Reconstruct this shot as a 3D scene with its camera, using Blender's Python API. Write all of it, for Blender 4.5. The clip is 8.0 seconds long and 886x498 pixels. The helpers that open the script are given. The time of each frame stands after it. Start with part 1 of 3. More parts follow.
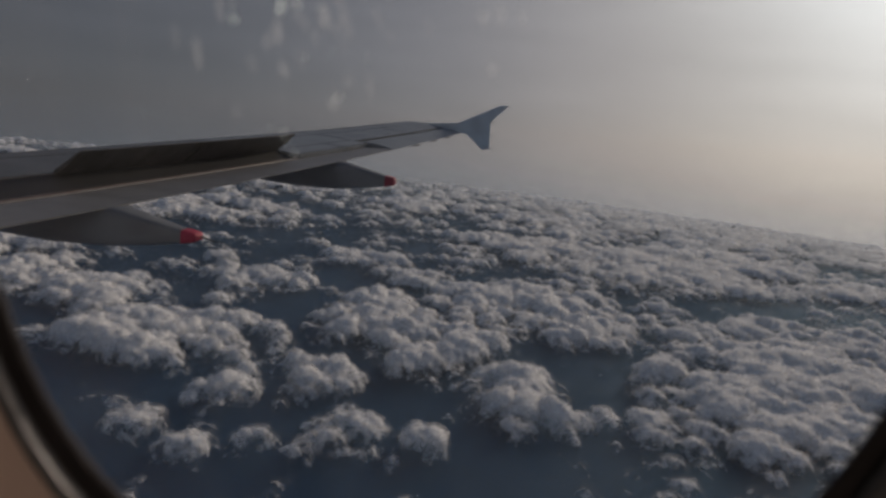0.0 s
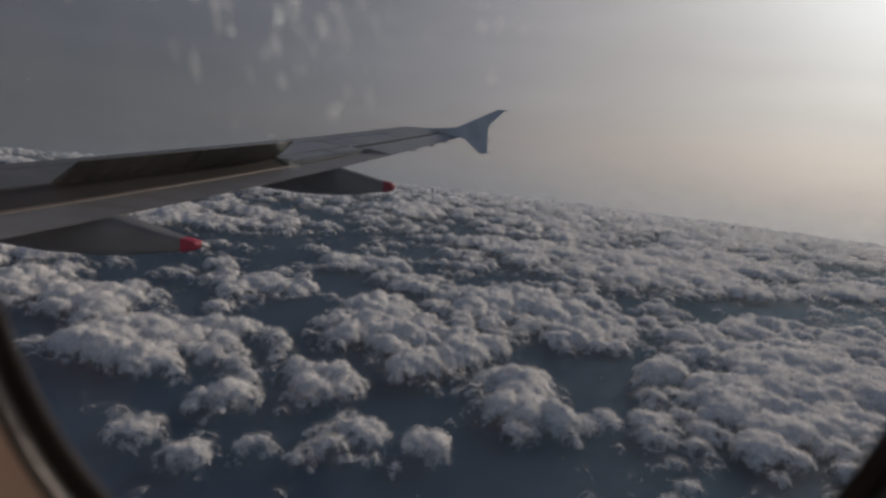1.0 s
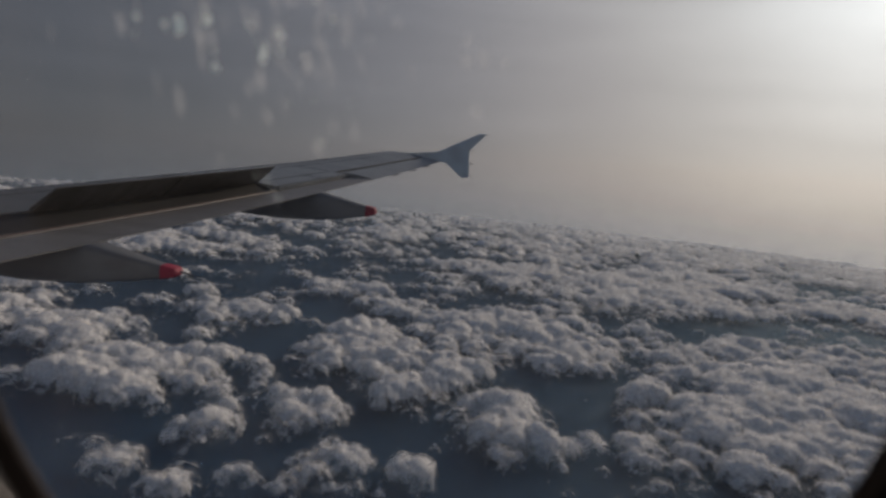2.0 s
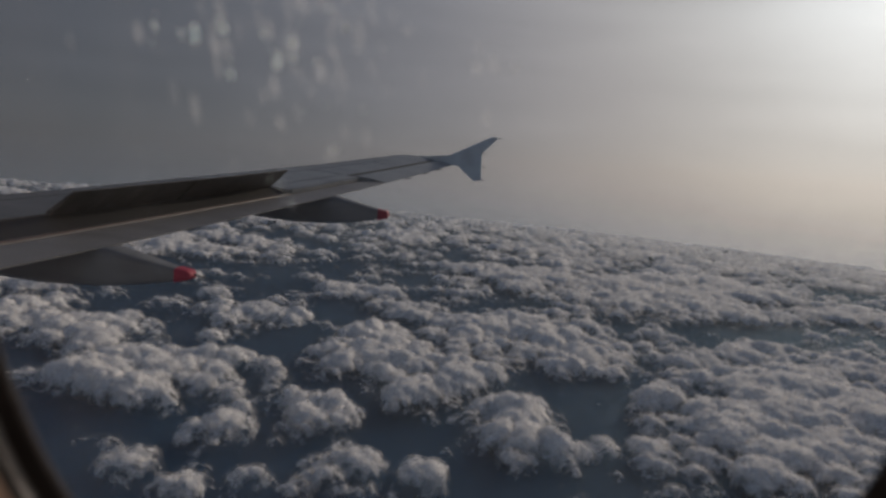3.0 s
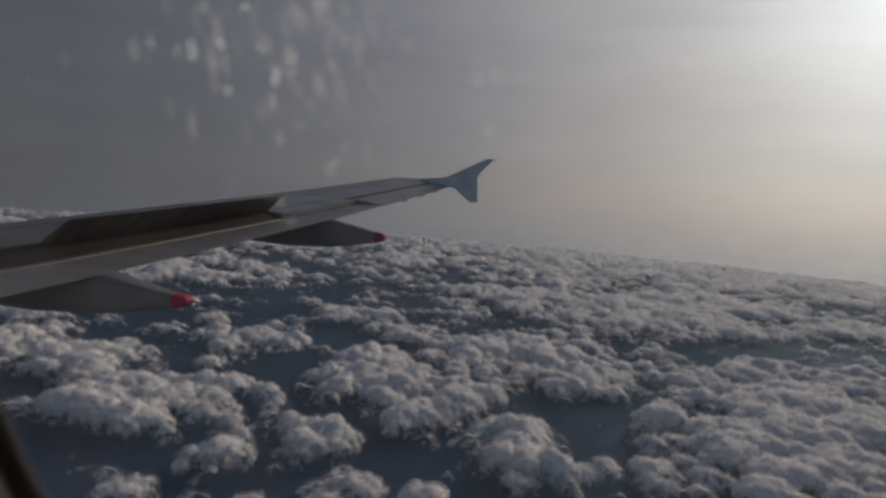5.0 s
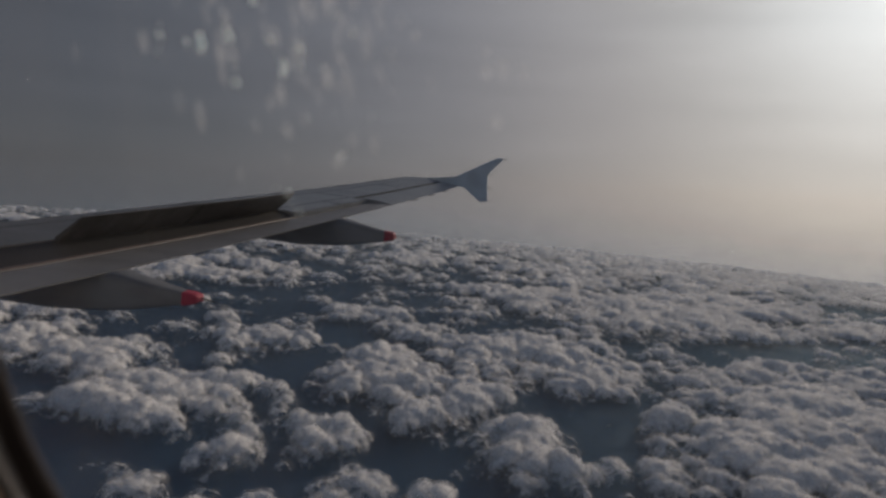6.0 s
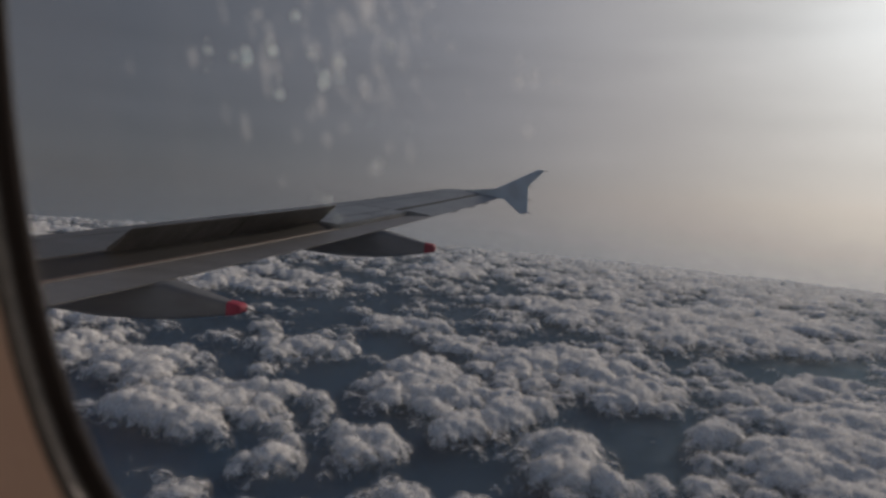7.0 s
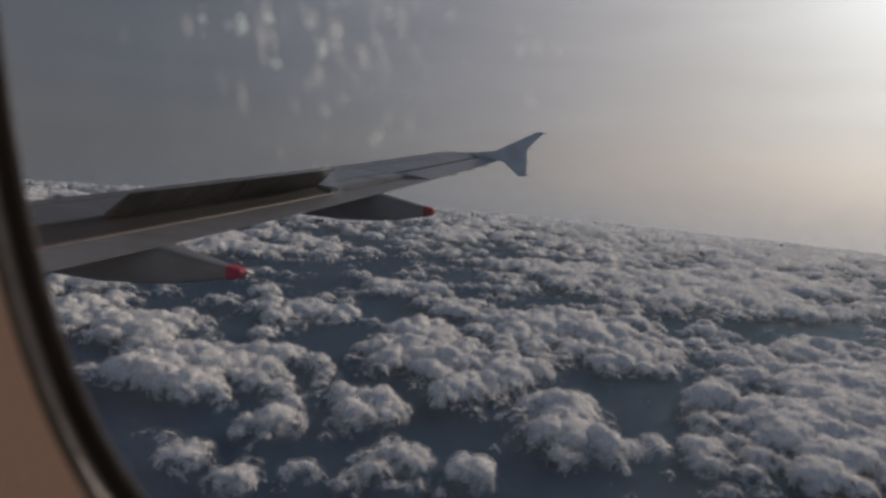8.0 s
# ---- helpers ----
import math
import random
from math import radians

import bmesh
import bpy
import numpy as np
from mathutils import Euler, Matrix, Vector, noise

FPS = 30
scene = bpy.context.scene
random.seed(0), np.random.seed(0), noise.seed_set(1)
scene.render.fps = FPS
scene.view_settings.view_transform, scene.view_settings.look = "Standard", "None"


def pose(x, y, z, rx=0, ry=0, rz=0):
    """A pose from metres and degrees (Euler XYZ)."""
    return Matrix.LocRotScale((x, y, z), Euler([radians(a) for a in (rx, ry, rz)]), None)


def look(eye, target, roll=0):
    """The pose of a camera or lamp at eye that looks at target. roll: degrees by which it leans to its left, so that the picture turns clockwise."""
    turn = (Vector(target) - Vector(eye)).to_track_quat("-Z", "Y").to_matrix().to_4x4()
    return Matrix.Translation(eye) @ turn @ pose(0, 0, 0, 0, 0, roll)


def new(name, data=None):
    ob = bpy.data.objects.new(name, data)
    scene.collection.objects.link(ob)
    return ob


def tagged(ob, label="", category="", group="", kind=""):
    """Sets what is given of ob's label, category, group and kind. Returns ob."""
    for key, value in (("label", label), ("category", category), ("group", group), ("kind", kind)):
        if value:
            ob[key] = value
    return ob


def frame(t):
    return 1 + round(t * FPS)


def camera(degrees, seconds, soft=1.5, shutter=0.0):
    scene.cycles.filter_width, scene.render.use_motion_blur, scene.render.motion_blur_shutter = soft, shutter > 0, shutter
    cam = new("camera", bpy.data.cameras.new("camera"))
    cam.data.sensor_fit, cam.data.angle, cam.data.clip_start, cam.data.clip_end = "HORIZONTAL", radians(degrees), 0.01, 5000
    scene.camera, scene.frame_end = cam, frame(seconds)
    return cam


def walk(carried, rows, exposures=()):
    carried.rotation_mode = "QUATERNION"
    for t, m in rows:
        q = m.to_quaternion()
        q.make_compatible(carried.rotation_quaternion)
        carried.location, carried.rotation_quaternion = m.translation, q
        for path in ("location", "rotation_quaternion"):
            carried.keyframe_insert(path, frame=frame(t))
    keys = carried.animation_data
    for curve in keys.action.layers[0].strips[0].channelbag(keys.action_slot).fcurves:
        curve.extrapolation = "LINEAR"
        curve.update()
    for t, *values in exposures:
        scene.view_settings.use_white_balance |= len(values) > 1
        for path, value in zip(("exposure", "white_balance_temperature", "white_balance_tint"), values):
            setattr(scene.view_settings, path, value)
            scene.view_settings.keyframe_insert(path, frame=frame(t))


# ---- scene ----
# World axes: x points aft along the aircraft, y out of its starboard side, z up; the eye sits near the origin.

# ---- camera ----
cam = camera(66.0, 8.0, soft=2.8)
cam.data.dof.use_dof = True
cam.data.dof.focus_distance = 14.0
cam.data.dof.aperture_fstop = 9.0
ROWS = [
    (0.0, look((-0.0185, 0.0739, -0.0481), (-1.0832, 9.8563, -1.8284), 5.083)),
    (0.5, look((-0.0185, 0.0739, -0.0477), (-1.1374, 9.8448, -1.8580), 4.909)),
    (1.0, look((-0.0194, 0.0750, -0.0470), (-1.0836, 9.8693, -1.7612), 4.242)),
    (1.5, look((-0.0208, 0.0764, -0.0456), (-0.8063, 9.9484, -1.4336), 3.848)),
    (3.0, look((-0.0201, 0.0736, -0.0439), (-1.0407, 9.9337, -1.3621), 3.764)),
    (3.5, look((-0.0200, 0.0752, -0.0440), (-1.0628, 9.9459, -1.2612), 3.524)),
    (4.0, look((-0.0208, 0.0748, -0.0448), (-1.0869, 9.9432, -1.2608), 3.210)),
    (4.5, look((-0.0221, 0.0770, -0.0453), (-1.0020, 9.9790, -1.0404), 2.744)),
    (6.0, look((-0.0212, 0.0771, -0.0481), (-1.1615, 9.9600, -1.0622), 3.064)),
    (6.5, look((-0.0206, 0.0762, -0.0473), (-1.3813, 9.9283, -1.0890), 2.423)),
    (7.0, look((-0.0188, 0.0726, -0.0494), (-1.7509, 9.8829, -0.9194), 2.932)),
    (7.5, look((-0.0177, 0.0711, -0.0496), (-2.0430, 9.7986, -1.1786), 2.769)),
    (8.0, look((-0.0195, 0.0734, -0.0472), (-1.7010, 9.8304, -1.4518), 2.704)),
]
walk(cam, ROWS, [(0.0, 0.05), (0.5, 0.2), (1.0, 0.15), (1.5, 0.08), (3.0, 0.06), (4.5, 0.03), (6.5, 0.0), (7.0, 0.12), (7.5, 0.24), (8.0, 0.3)])

scene.cycles.transparent_max_bounces = 32  # haze, mist and panes lie one behind the other

# ---- sky and sun ----
SUN_AZ, SUN_EL = 29.0, 20.0  # degrees aft of the y axis, and above the level
sun_way = Vector((math.sin(radians(SUN_AZ)) * math.cos(radians(SUN_EL)),
                  math.cos(radians(SUN_AZ)) * math.cos(radians(SUN_EL)), math.sin(radians(SUN_EL))))


def make_world():
    """Hazy evening sky: a clear-sky model under a veil of haze that brightens towards the sun."""
    world = bpy.data.worlds.new("sky")
    scene.world = world
    world.use_nodes = True
    nt = world.node_tree
    nt.nodes.clear()
    out = nt.nodes.new("ShaderNodeOutputWorld")
    bg = nt.nodes.new("ShaderNodeBackground")
    sky = nt.nodes.new("ShaderNodeTexSky")
    sky.sky_type, sky.sun_disc = "NISHITA", False
    sky.sun_elevation, sky.sun_rotation = radians(SUN_EL), radians(SUN_AZ)
    sky.altitude, sky.dust_density, sky.air_density = 3000, 4.0, 1.0
    co = nt.nodes.new("ShaderNodeTexCoord")
    dot = nt.nodes.new("ShaderNodeVectorMath")
    dot.operation = "DOT_PRODUCT"
    # the veil is brightest a little below the sun, where the haze is thicker
    dot.inputs[1].default_value = (math.sin(radians(SUN_AZ)) * math.cos(radians(SUN_EL - 5)), math.cos(radians(SUN_AZ)) * math.cos(radians(SUN_EL - 5)), math.sin(radians(SUN_EL - 5)))
    nt.links.new(co.outputs["Generated"], dot.inputs[0])
    ang = nt.nodes.new("ShaderNodeMath")
    ang.operation = "ARCCOSINE"
    nt.links.new(dot.outputs["Value"], ang.inputs[0])
    deg = nt.nodes.new("ShaderNodeMath")
    deg.operation = "DIVIDE"
    deg.inputs[1].default_value = math.pi
    nt.links.new(ang.outputs[0], deg.inputs[0])
    ramp = nt.nodes.new("ShaderNodeValToRGB")
    ramp.color_ramp.interpolation = "B_SPLINE"
    stops = ((0.0, (1.212, 1.180, 1.080)), (0.03, (0.873, 0.850, 0.785)), (0.075, (0.543, 0.514, 0.468)), (0.13, (0.355, 0.326, 0.306)),
             (0.20, (0.190, 0.185, 0.191)), (0.29, (0.099, 0.102, 0.112)), (0.40, (0.061, 0.065, 0.074)), (0.6, (0.10, 0.100, 0.103)), (1.0, (0.13, 0.128, 0.13)))
    for i, (p, c) in enumerate(stops):
        e = ramp.color_ramp.elements[i] if i < 2 else ramp.color_ramp.elements.new(p)
        e.position, e.color = p, (*c, 1)
    nt.links.new(deg.outputs[0], ramp.inputs[0])
    # the clear-sky part counts for little through the haze
    scale = nt.nodes.new("ShaderNodeVectorMath")
    scale.operation = "SCALE"
    scale.inputs["Scale"].default_value = 0.06
    nt.links.new(sky.outputs[0], scale.inputs[0])
    # faint streaks of high cirrus
    mp = nt.nodes.new("ShaderNodeMapping")
    mp.inputs["Scale"].default_value = (2.2, 2.2, 16.0)
    nt.links.new(co.outputs["Generated"], mp.inputs[0])
    nz = nt.nodes.new("ShaderNodeTexNoise")
    nz.inputs["Scale"].default_value, nz.inputs["Detail"].default_value = 1.6, 4.0
    nt.links.new(mp.outputs[0], nz.inputs["Vector"])
    mr = nt.nodes.new("ShaderNodeMapRange")
    mr.inputs["From Min"].default_value, mr.inputs["From Max"].default_value = 0.3, 0.75
    mr.inputs["To Min"].default_value, mr.inputs["To Max"].default_value = 0.95, 1.08
    nt.links.new(nz.outputs["Fac"], mr.inputs["Value"])
    veil = nt.nodes.new("ShaderNodeVectorMath")
    veil.operation = "SCALE"
    nt.links.new(ramp.outputs[0], veil.inputs[0])
    nt.links.new(mr.outputs[0], veil.inputs["Scale"])
    # bluer higher up, rosier in the thick haze low down
    sep = nt.nodes.new("ShaderNodeSeparateXYZ")
    nt.links.new(co.outputs["Generated"], sep.inputs[0])
    rise = nt.nodes.new("ShaderNodeMapRange")
    rise.inputs["From Min"].default_value, rise.inputs["From Max"].default_value = -0.12, 0.22
    nt.links.new(sep.outputs["Z"], rise.inputs["Value"])
    hue = nt.nodes.new("ShaderNodeMix")
    hue.data_type = "RGBA"
    hue.inputs["A"].default_value, hue.inputs["B"].default_value = (1.0, 0.958, 0.94, 1), (0.965, 1.01, 1.09, 1)
    nt.links.new(rise.outputs[0], hue.inputs["Factor"])
    tinted = nt.nodes.new("ShaderNodeVectorMath")
    tinted.operation = "MULTIPLY"
    nt.links.new(veil.outputs[0], tinted.inputs[0])
    nt.links.new(hue.outputs["Result"], tinted.inputs[1])
    add = nt.nodes.new("ShaderNodeMix")
    add.data_type = "RGBA"
    # the haze thins out upwards, and the clear sky shows
    up = nt.nodes.new("ShaderNodeMapRange")
    up.inputs["From Min"].default_value, up.inputs["From Max"].default_value = 0.25, 0.6
    up.inputs["To Min"].default_value, up.inputs["To Max"].default_value = 0.965, 0.22
    nt.links.new(sep.outputs["Z"], up.inputs["Value"])
    nt.links.new(up.outputs[0], add.inputs["Factor"])
    nt.links.new(scale.outputs[0], add.inputs["A"])
    nt.links.new(tinted.outputs[0], add.inputs["B"])
    nt.links.new(add.outputs["Result"], bg.inputs["Color"])
    bg.inputs["Strength"].default_value = 1.0
    nt.links.new(bg.outputs[0], out.inputs[0])


make_world()
sun = new("sun", bpy.data.lights.new("sun", "SUN"))
sun.data.energy, sun.data.angle, sun.data.color = 1.7, radians(3.5), (1.0, 0.82, 0.64)
sun.matrix_world = look(sun_way * 50, (0, 0, 0))


# ---- materials ----
def material(name, base, rough=0.5, metal=0.0, var=0.12, scale=3.0, fine=40.0, bump=0.05, tint=(0.8, 0.8, 0.82), stretch=(1, 1, 1), spec=0.5):
    """A surface with stains at one scale, grain at a finer one, and slight relief."""
    m = bpy.data.materials.new(name)
    m.use_nodes = True
    nt = m.node_tree
    bs = nt.nodes["Principled BSDF"]
    co = nt.nodes.new("ShaderNodeTexCoord")
    mp = nt.nodes.new("ShaderNodeMapping")
    mp.inputs["Scale"].default_value = stretch
    nt.links.new(co.outputs["Object"], mp.inputs[0])
    n1, n2 = nt.nodes.new("ShaderNodeTexNoise"), nt.nodes.new("ShaderNodeTexNoise")
    n1.inputs["Scale"].default_value, n1.inputs["Detail"].default_value = scale, 6
    n2.inputs["Scale"].default_value, n2.inputs["Detail"].default_value = fine, 3
    for n in (n1, n2):
        nt.links.new(mp.outputs[0], n.inputs["Vector"])
    mr = nt.nodes.new("ShaderNodeMapRange")
    mr.inputs["From Min"].default_value, mr.inputs["From Max"].default_value = 0.35, 0.7
    nt.links.new(n1.outputs["Fac"], mr.inputs["Value"])
    mix = nt.nodes.new("ShaderNodeMix")
    mix.data_type = "RGBA"
    mix.inputs["A"].default_value = (*base, 1)
    mix.inputs["B"].default_value = (*[b * t * (1 - var) for b, t in zip(base, tint)], 1)
    nt.links.new(mr.outputs[0], mix.inputs["Factor"])
    nt.links.new(mix.outputs["Result"], bs.inputs["Base Color"])
    rr = nt.nodes.new("ShaderNodeMapRange")
    rr.inputs["To Min"].default_value, rr.inputs["To Max"].default_value = max(0.02, rough - 0.08), min(1, rough + 0.12)
    nt.links.new(n2.outputs["Fac"], rr.inputs["Value"])
    nt.links.new(rr.outputs[0], bs.inputs["Roughness"])
    bs.inputs["Metallic"].default_value = metal
    bs.inputs["Specular IOR Level"].default_value = spec
    bp = nt.nodes.new("ShaderNodeBump")
    bp.inputs["Strength"].default_value, bp.inputs["Distance"].default_value = bump, 0.01
    nt.links.new(n2.outputs["Fac"], bp.inputs["Height"])
    nt.links.new(bp.outputs[0], bs.inputs["Normal"])
    return m


WING_PAINT = material("wing_paint", (0.205, 0.228, 0.245), 0.38, 0.0, 0.2, 1.3, 30, 0.03, (0.85, 0.87, 0.9), (0.6, 2.2, 1))
# inner skin, about half as bright a base as the outer
WING_INNER = material("wing_inner", (0.115, 0.122, 0.13), 0.45, 0.1, 0.22, 1.1, 30, 0.03, (0.82, 0.83, 0.85), (0.6, 2.2, 1))
RUB_STRIP = material("rub_strip", (0.10, 0.055, 0.045), 0.6, 0.0, 0.35, 4.0, 40, 0.06, (0.7, 0.75, 0.8), (1, 4, 1))
FLAP_PAINT = material("flap_paint", (0.185, 0.182, 0.18), 0.42, 0.0, 0.15, 1.6, 30, 0.03, (0.85, 0.85, 0.85), (0.6, 2.2, 1))
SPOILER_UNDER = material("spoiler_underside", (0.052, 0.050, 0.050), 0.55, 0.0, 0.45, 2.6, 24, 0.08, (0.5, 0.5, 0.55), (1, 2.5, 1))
# near black: the shade of the recess is put into this colour
WELL_SHADE = material("spoiler_bay", (0.009, 0.011, 0.015), 0.6, 0.1, 0.4, 4.0, 40, 0.1, (0.8, 0.7, 0.65), (1, 3, 1))
SEAL_GREY = material("seal_strip", (0.21, 0.195, 0.19), 0.6, 0.0, 0.25, 3.0, 40, 0.05, (0.9, 0.8, 0.78), (1, 3, 1))
FAIRING_PAINT = material("fairing_paint", (0.17, 0.178, 0.188), 0.5, 0.0, 0.25, 2.0, 35, 0.04, (0.8, 0.8, 0.82), (1, 1, 2))
SEAM = material("panel_seam", (0.05, 0.055, 0.06), 0.7, 0.0, 0.3, 5.0, 40, 0.05)
RED_PAINT = material("red_paint", (0.36, 0.008, 0.05), 0.65, 0.0, 0.15, 6.0, 60, 0.02)
FENCE_PAINT = material("fence_paint", (0.66, 0.75, 0.80), 0.4, 0.0, 0.15, 2.0, 40, 0.03)
WIRE_DARK = material("discharger_wire", (0.10, 0.10, 0.10), 0.5, 0.3)
LINER = material("cabin_liner", (0.55, 0.43, 0.36), 0.6, 0.0, 0.06, 9.0, 400, 0.12, (0.95, 0.94, 0.93))
RUBBER = material("window_rubber", (0.025, 0.022, 0.022), 0.6, 0.0, 0.2, 30.0, 300, 0.1)
TUBE = material("seal_tube", (0.20, 0.21, 0.21), 0.22, 0.3, 0.2, 60.0, 300, 0.05)
CABIN = material("cabin_wall", (0.5, 0.42, 0.36), 0.7, 0.0, 0.08, 2.0, 100, 0.05)
CARPET = material("cabin_carpet", (0.05, 0.06, 0.09), 0.95, 0.0, 0.3, 5.0, 200, 0.4)
SKIN = material("fuselage_skin", (0.7, 0.7, 0.7), 0.4, 0.0, 0.1, 2.0, 40, 0.02)


def water_material():
    m = bpy.data.materials.new("sea")
    m.use_nodes = True
    nt = m.node_tree
    bs = nt.nodes["Principled BSDF"]
    co = nt.nodes.new("ShaderNodeTexCoord")
    n1 = nt.nodes.new("ShaderNodeTexNoise")
    n1.inputs["Scale"].default_value, n1.inputs["Detail"].default_value = 0.012, 8
    nt.links.new(co.outputs["Object"], n1.inputs["Vector"])
    ramp = nt.nodes.new("ShaderNodeValToRGB")
    ramp.color_ramp.elements[0].position, ramp.color_ramp.elements[0].color = 0.35, (0.05, 0.12, 0.23, 1)
    ramp.color_ramp.elements[1].position, ramp.color_ramp.elements[1].color = 0.75, (0.10, 0.17, 0.27, 1)
    nt.links.new(n1.outputs["Fac"], ramp.inputs[0])
    nt.links.new(ramp.outputs[0], bs.inputs["Base Color"])
    bs.inputs["Roughness"].default_value = 0.75
    bs.inputs["Specular IOR Level"].default_value = 0.2
    n2 = nt.nodes.new("ShaderNodeTexNoise")
    n2.inputs["Scale"].default_value, n2.inputs["Detail"].default_value = 0.05, 6
    nt.links.new(co.outputs["Object"], n2.inputs["Vector"])
    bp = nt.nodes.new("ShaderNodeBump")
    bp.inputs["Strength"].default_value, bp.inputs["Distance"].default_value = 0.4, 4.0
    nt.links.new(n2.outputs["Fac"], bp.inputs["Height"])
    nt.links.new(bp.outputs[0], bs.inputs["Normal"])
    return m


def cloud_material(name, lo, hi, most, size):
    """Soft white droplets: light is scattered inside, part of it passes on, and thin places dissolve."""
    m = bpy.data.materials.new(name)
    m.use_nodes = True
    nt = m.node_tree
    bs = nt.nodes["Principled BSDF"]
    co = nt.nodes.new("ShaderNodeTexCoord")

    def grain(scale, detail, rough=0.6):
        n = nt.nodes.new("ShaderNodeTexNoise")
        n.inputs["Scale"].default_value, n.inputs["Detail"].default_value, n.inputs["Roughness"].default_value = scale, detail, rough
        nt.links.new(co.outputs["Object"], n.inputs["Vector"])
        return n

    def ranged(value, x0, x1, y0=0.0, y1=1.0):
        r = nt.nodes.new("ShaderNodeMapRange")
        r.interpolation_type = "SMOOTHSTEP"
        for key, v in zip(("From Min", "From Max", "To Min", "To Max"), (x0, x1, y0, y1)):
            r.inputs[key].default_value = v
        nt.links.new(value, r.inputs["Value"])
        return r.outputs[0]

    ramp = nt.nodes.new("ShaderNodeValToRGB")
    ramp.color_ramp.elements[0].position, ramp.color_ramp.elements[0].color = 0.3, (0.86, 0.86, 0.86, 1)
    ramp.color_ramp.elements[1].position, ramp.color_ramp.elements[1].color = 0.7, (0.95, 0.94, 0.93, 1)
    nt.links.new(grain(0.06, 6).outputs["Fac"], ramp.inputs[0])
    nt.links.new(ramp.outputs[0], bs.inputs["Base Color"])
    bs.inputs["Roughness"].default_value = 0.9
    bs.inputs["Specular IOR Level"].default_value = 0.15
    bs.inputs["Subsurface Weight"].default_value = 1.0 if lo < 0 else 0.0  # the thin wisps scatter at their surface
    bs.inputs["Subsurface Radius"].default_value = (1.0, 1.0, 1.0)
    bs.inputs["Subsurface Scale"].default_value = 3.0
    bp = nt.nodes.new("ShaderNodeBump")
    bp.inputs["Strength"].default_value, bp.inputs["Distance"].default_value = 0.08, 1.0
    nt.links.new(grain(0.55, 6, 0.65).outputs["Fac"], bp.inputs["Height"])
    nt.links.new(bp.outputs[0], bs.inputs["Normal"])
    # the cloud thins out into wisps where it has little depth
    th = nt.nodes.new("ShaderNodeAttribute")
    th.attribute_name = "thickness"
    sc = nt.nodes.new("ShaderNodeMath")
    sc.operation, sc.inputs[1].default_value, sc.inputs[2].default_value = "MULTIPLY_ADD", 1.3, -0.65
    nt.links.new(grain(0.16, 6, 0.62).outputs["Fac"], sc.inputs[0])
    ad = nt.nodes.new("ShaderNodeMath")
    nt.links.new(th.outputs["Fac"], ad.inputs[0])
    nt.links.new(sc.outputs[0], ad.inputs[1])
    # ragged outer wisps
    mul = nt.nodes.new("ShaderNodeMath")
    mul.operation = "MULTIPLY"
    nt.links.new(ranged(ad.outputs[0], -0.04, 0.40), mul.inputs[0])
    nt.links.new(ranged(grain(size, 5).outputs["Fac"], lo, hi, 0.0, most), mul.inputs[1])
    # much of the light passes through
    thru, half, clear, edge = (nt.nodes.new("ShaderNode" + n) for n in ("BsdfTranslucent", "MixShader", "BsdfTransparent", "MixShader"))
    nt.links.new(ramp.outputs[0], thru.inputs["Color"])
    nt.links.new(bp.outputs[0], thru.inputs["Normal"])
    half.inputs[0].default_value = 0.2
    nt.links.new(bs.outputs[0], half.inputs[1])
    nt.links.new(thru.outputs[0], half.inputs[2])
    nt.links.new(mul.outputs[0], edge.inputs[0])
    nt.links.new(clear.outputs[0], edge.inputs[1])
    nt.links.new(half.outputs[0], edge.inputs[2])
    nt.links.new(edge.outputs[0], nt.nodes["Material Output"].inputs[0])
    return m


SEA, CLOUD = water_material(), cloud_material("cloud", -2.0, -1.0, 1.0, 0.2)
WISPS = tuple(cloud_material("cloud_wisp", lo, lo + 0.34, most, 0.22) for lo, most in ((0.32, 0.75), (0.40, 0.65)))

# ---- the level of the clouds: the aircraft banks a little, and the deck drops away towards the horizon ----
DECK, SLOPE_X, SLOPE_Y, DROP = -150.0, -0.036, -0.022, -8.33e-6


def deck_z(x, y):
    return DECK + SLOPE_X * x + SLOPE_Y * y + DROP * (x * x + y * y)


# ---- sea below the clouds ----
bm = bmesh.new()
bmesh.ops.create_grid(bm, x_segments=60, y_segments=60, size=4600)
for v in bm.verts:
    v.co.z = deck_z(v.co.x, v.co.y) - 60
me = bpy.data.meshes.new("water")
bm.to_mesh(me)
bm.free()
me.materials.append(SEA)
water = new("water", me)
tagged(water, "dark blue hazy sea far below broken cloud", "sea", kind="structure")


# ---- cloud deck ----
def rnd(ix, iy, iz, k):
    """Hash of lattice cells to 0..1."""
    h = (ix * 374761393 + iy * 668265263 + iz * 2147483647 + k * 1274126177) & 0xFFFFFFFF
    h = ((h ^ (h >> 13)) * 1274126177) & 0xFFFFFFFF
    h = ((h ^ (h >> 16)) * 2246822519) & 0xFFFFFFFF
    return ((h ^ (h >> 15)) & 0xFFFFFF) / float(0xFFFFFF)


def value_noise(x, y, size, k):
    u, v = x / size, y / size
    i, j = np.floor(u).astype(np.int64), np.floor(v).astype(np.int64)
    a, b = u - i, v - j
    a, b = a * a * (3 - 2 * a), b * b * (3 - 2 * b)
    z = np.zeros_like(i)
    return ((rnd(i, j, z, k) * (1 - a) + rnd(i + 1, j, z, k) * a) * (1 - b)
            + (rnd(i, j + 1, z, k) * (1 - a) + rnd(i + 1, j + 1, z, k) * a) * b)


LATTICE = np.random.RandomState(5).rand(64 * 64 * 64, 3).astype(np.float32)


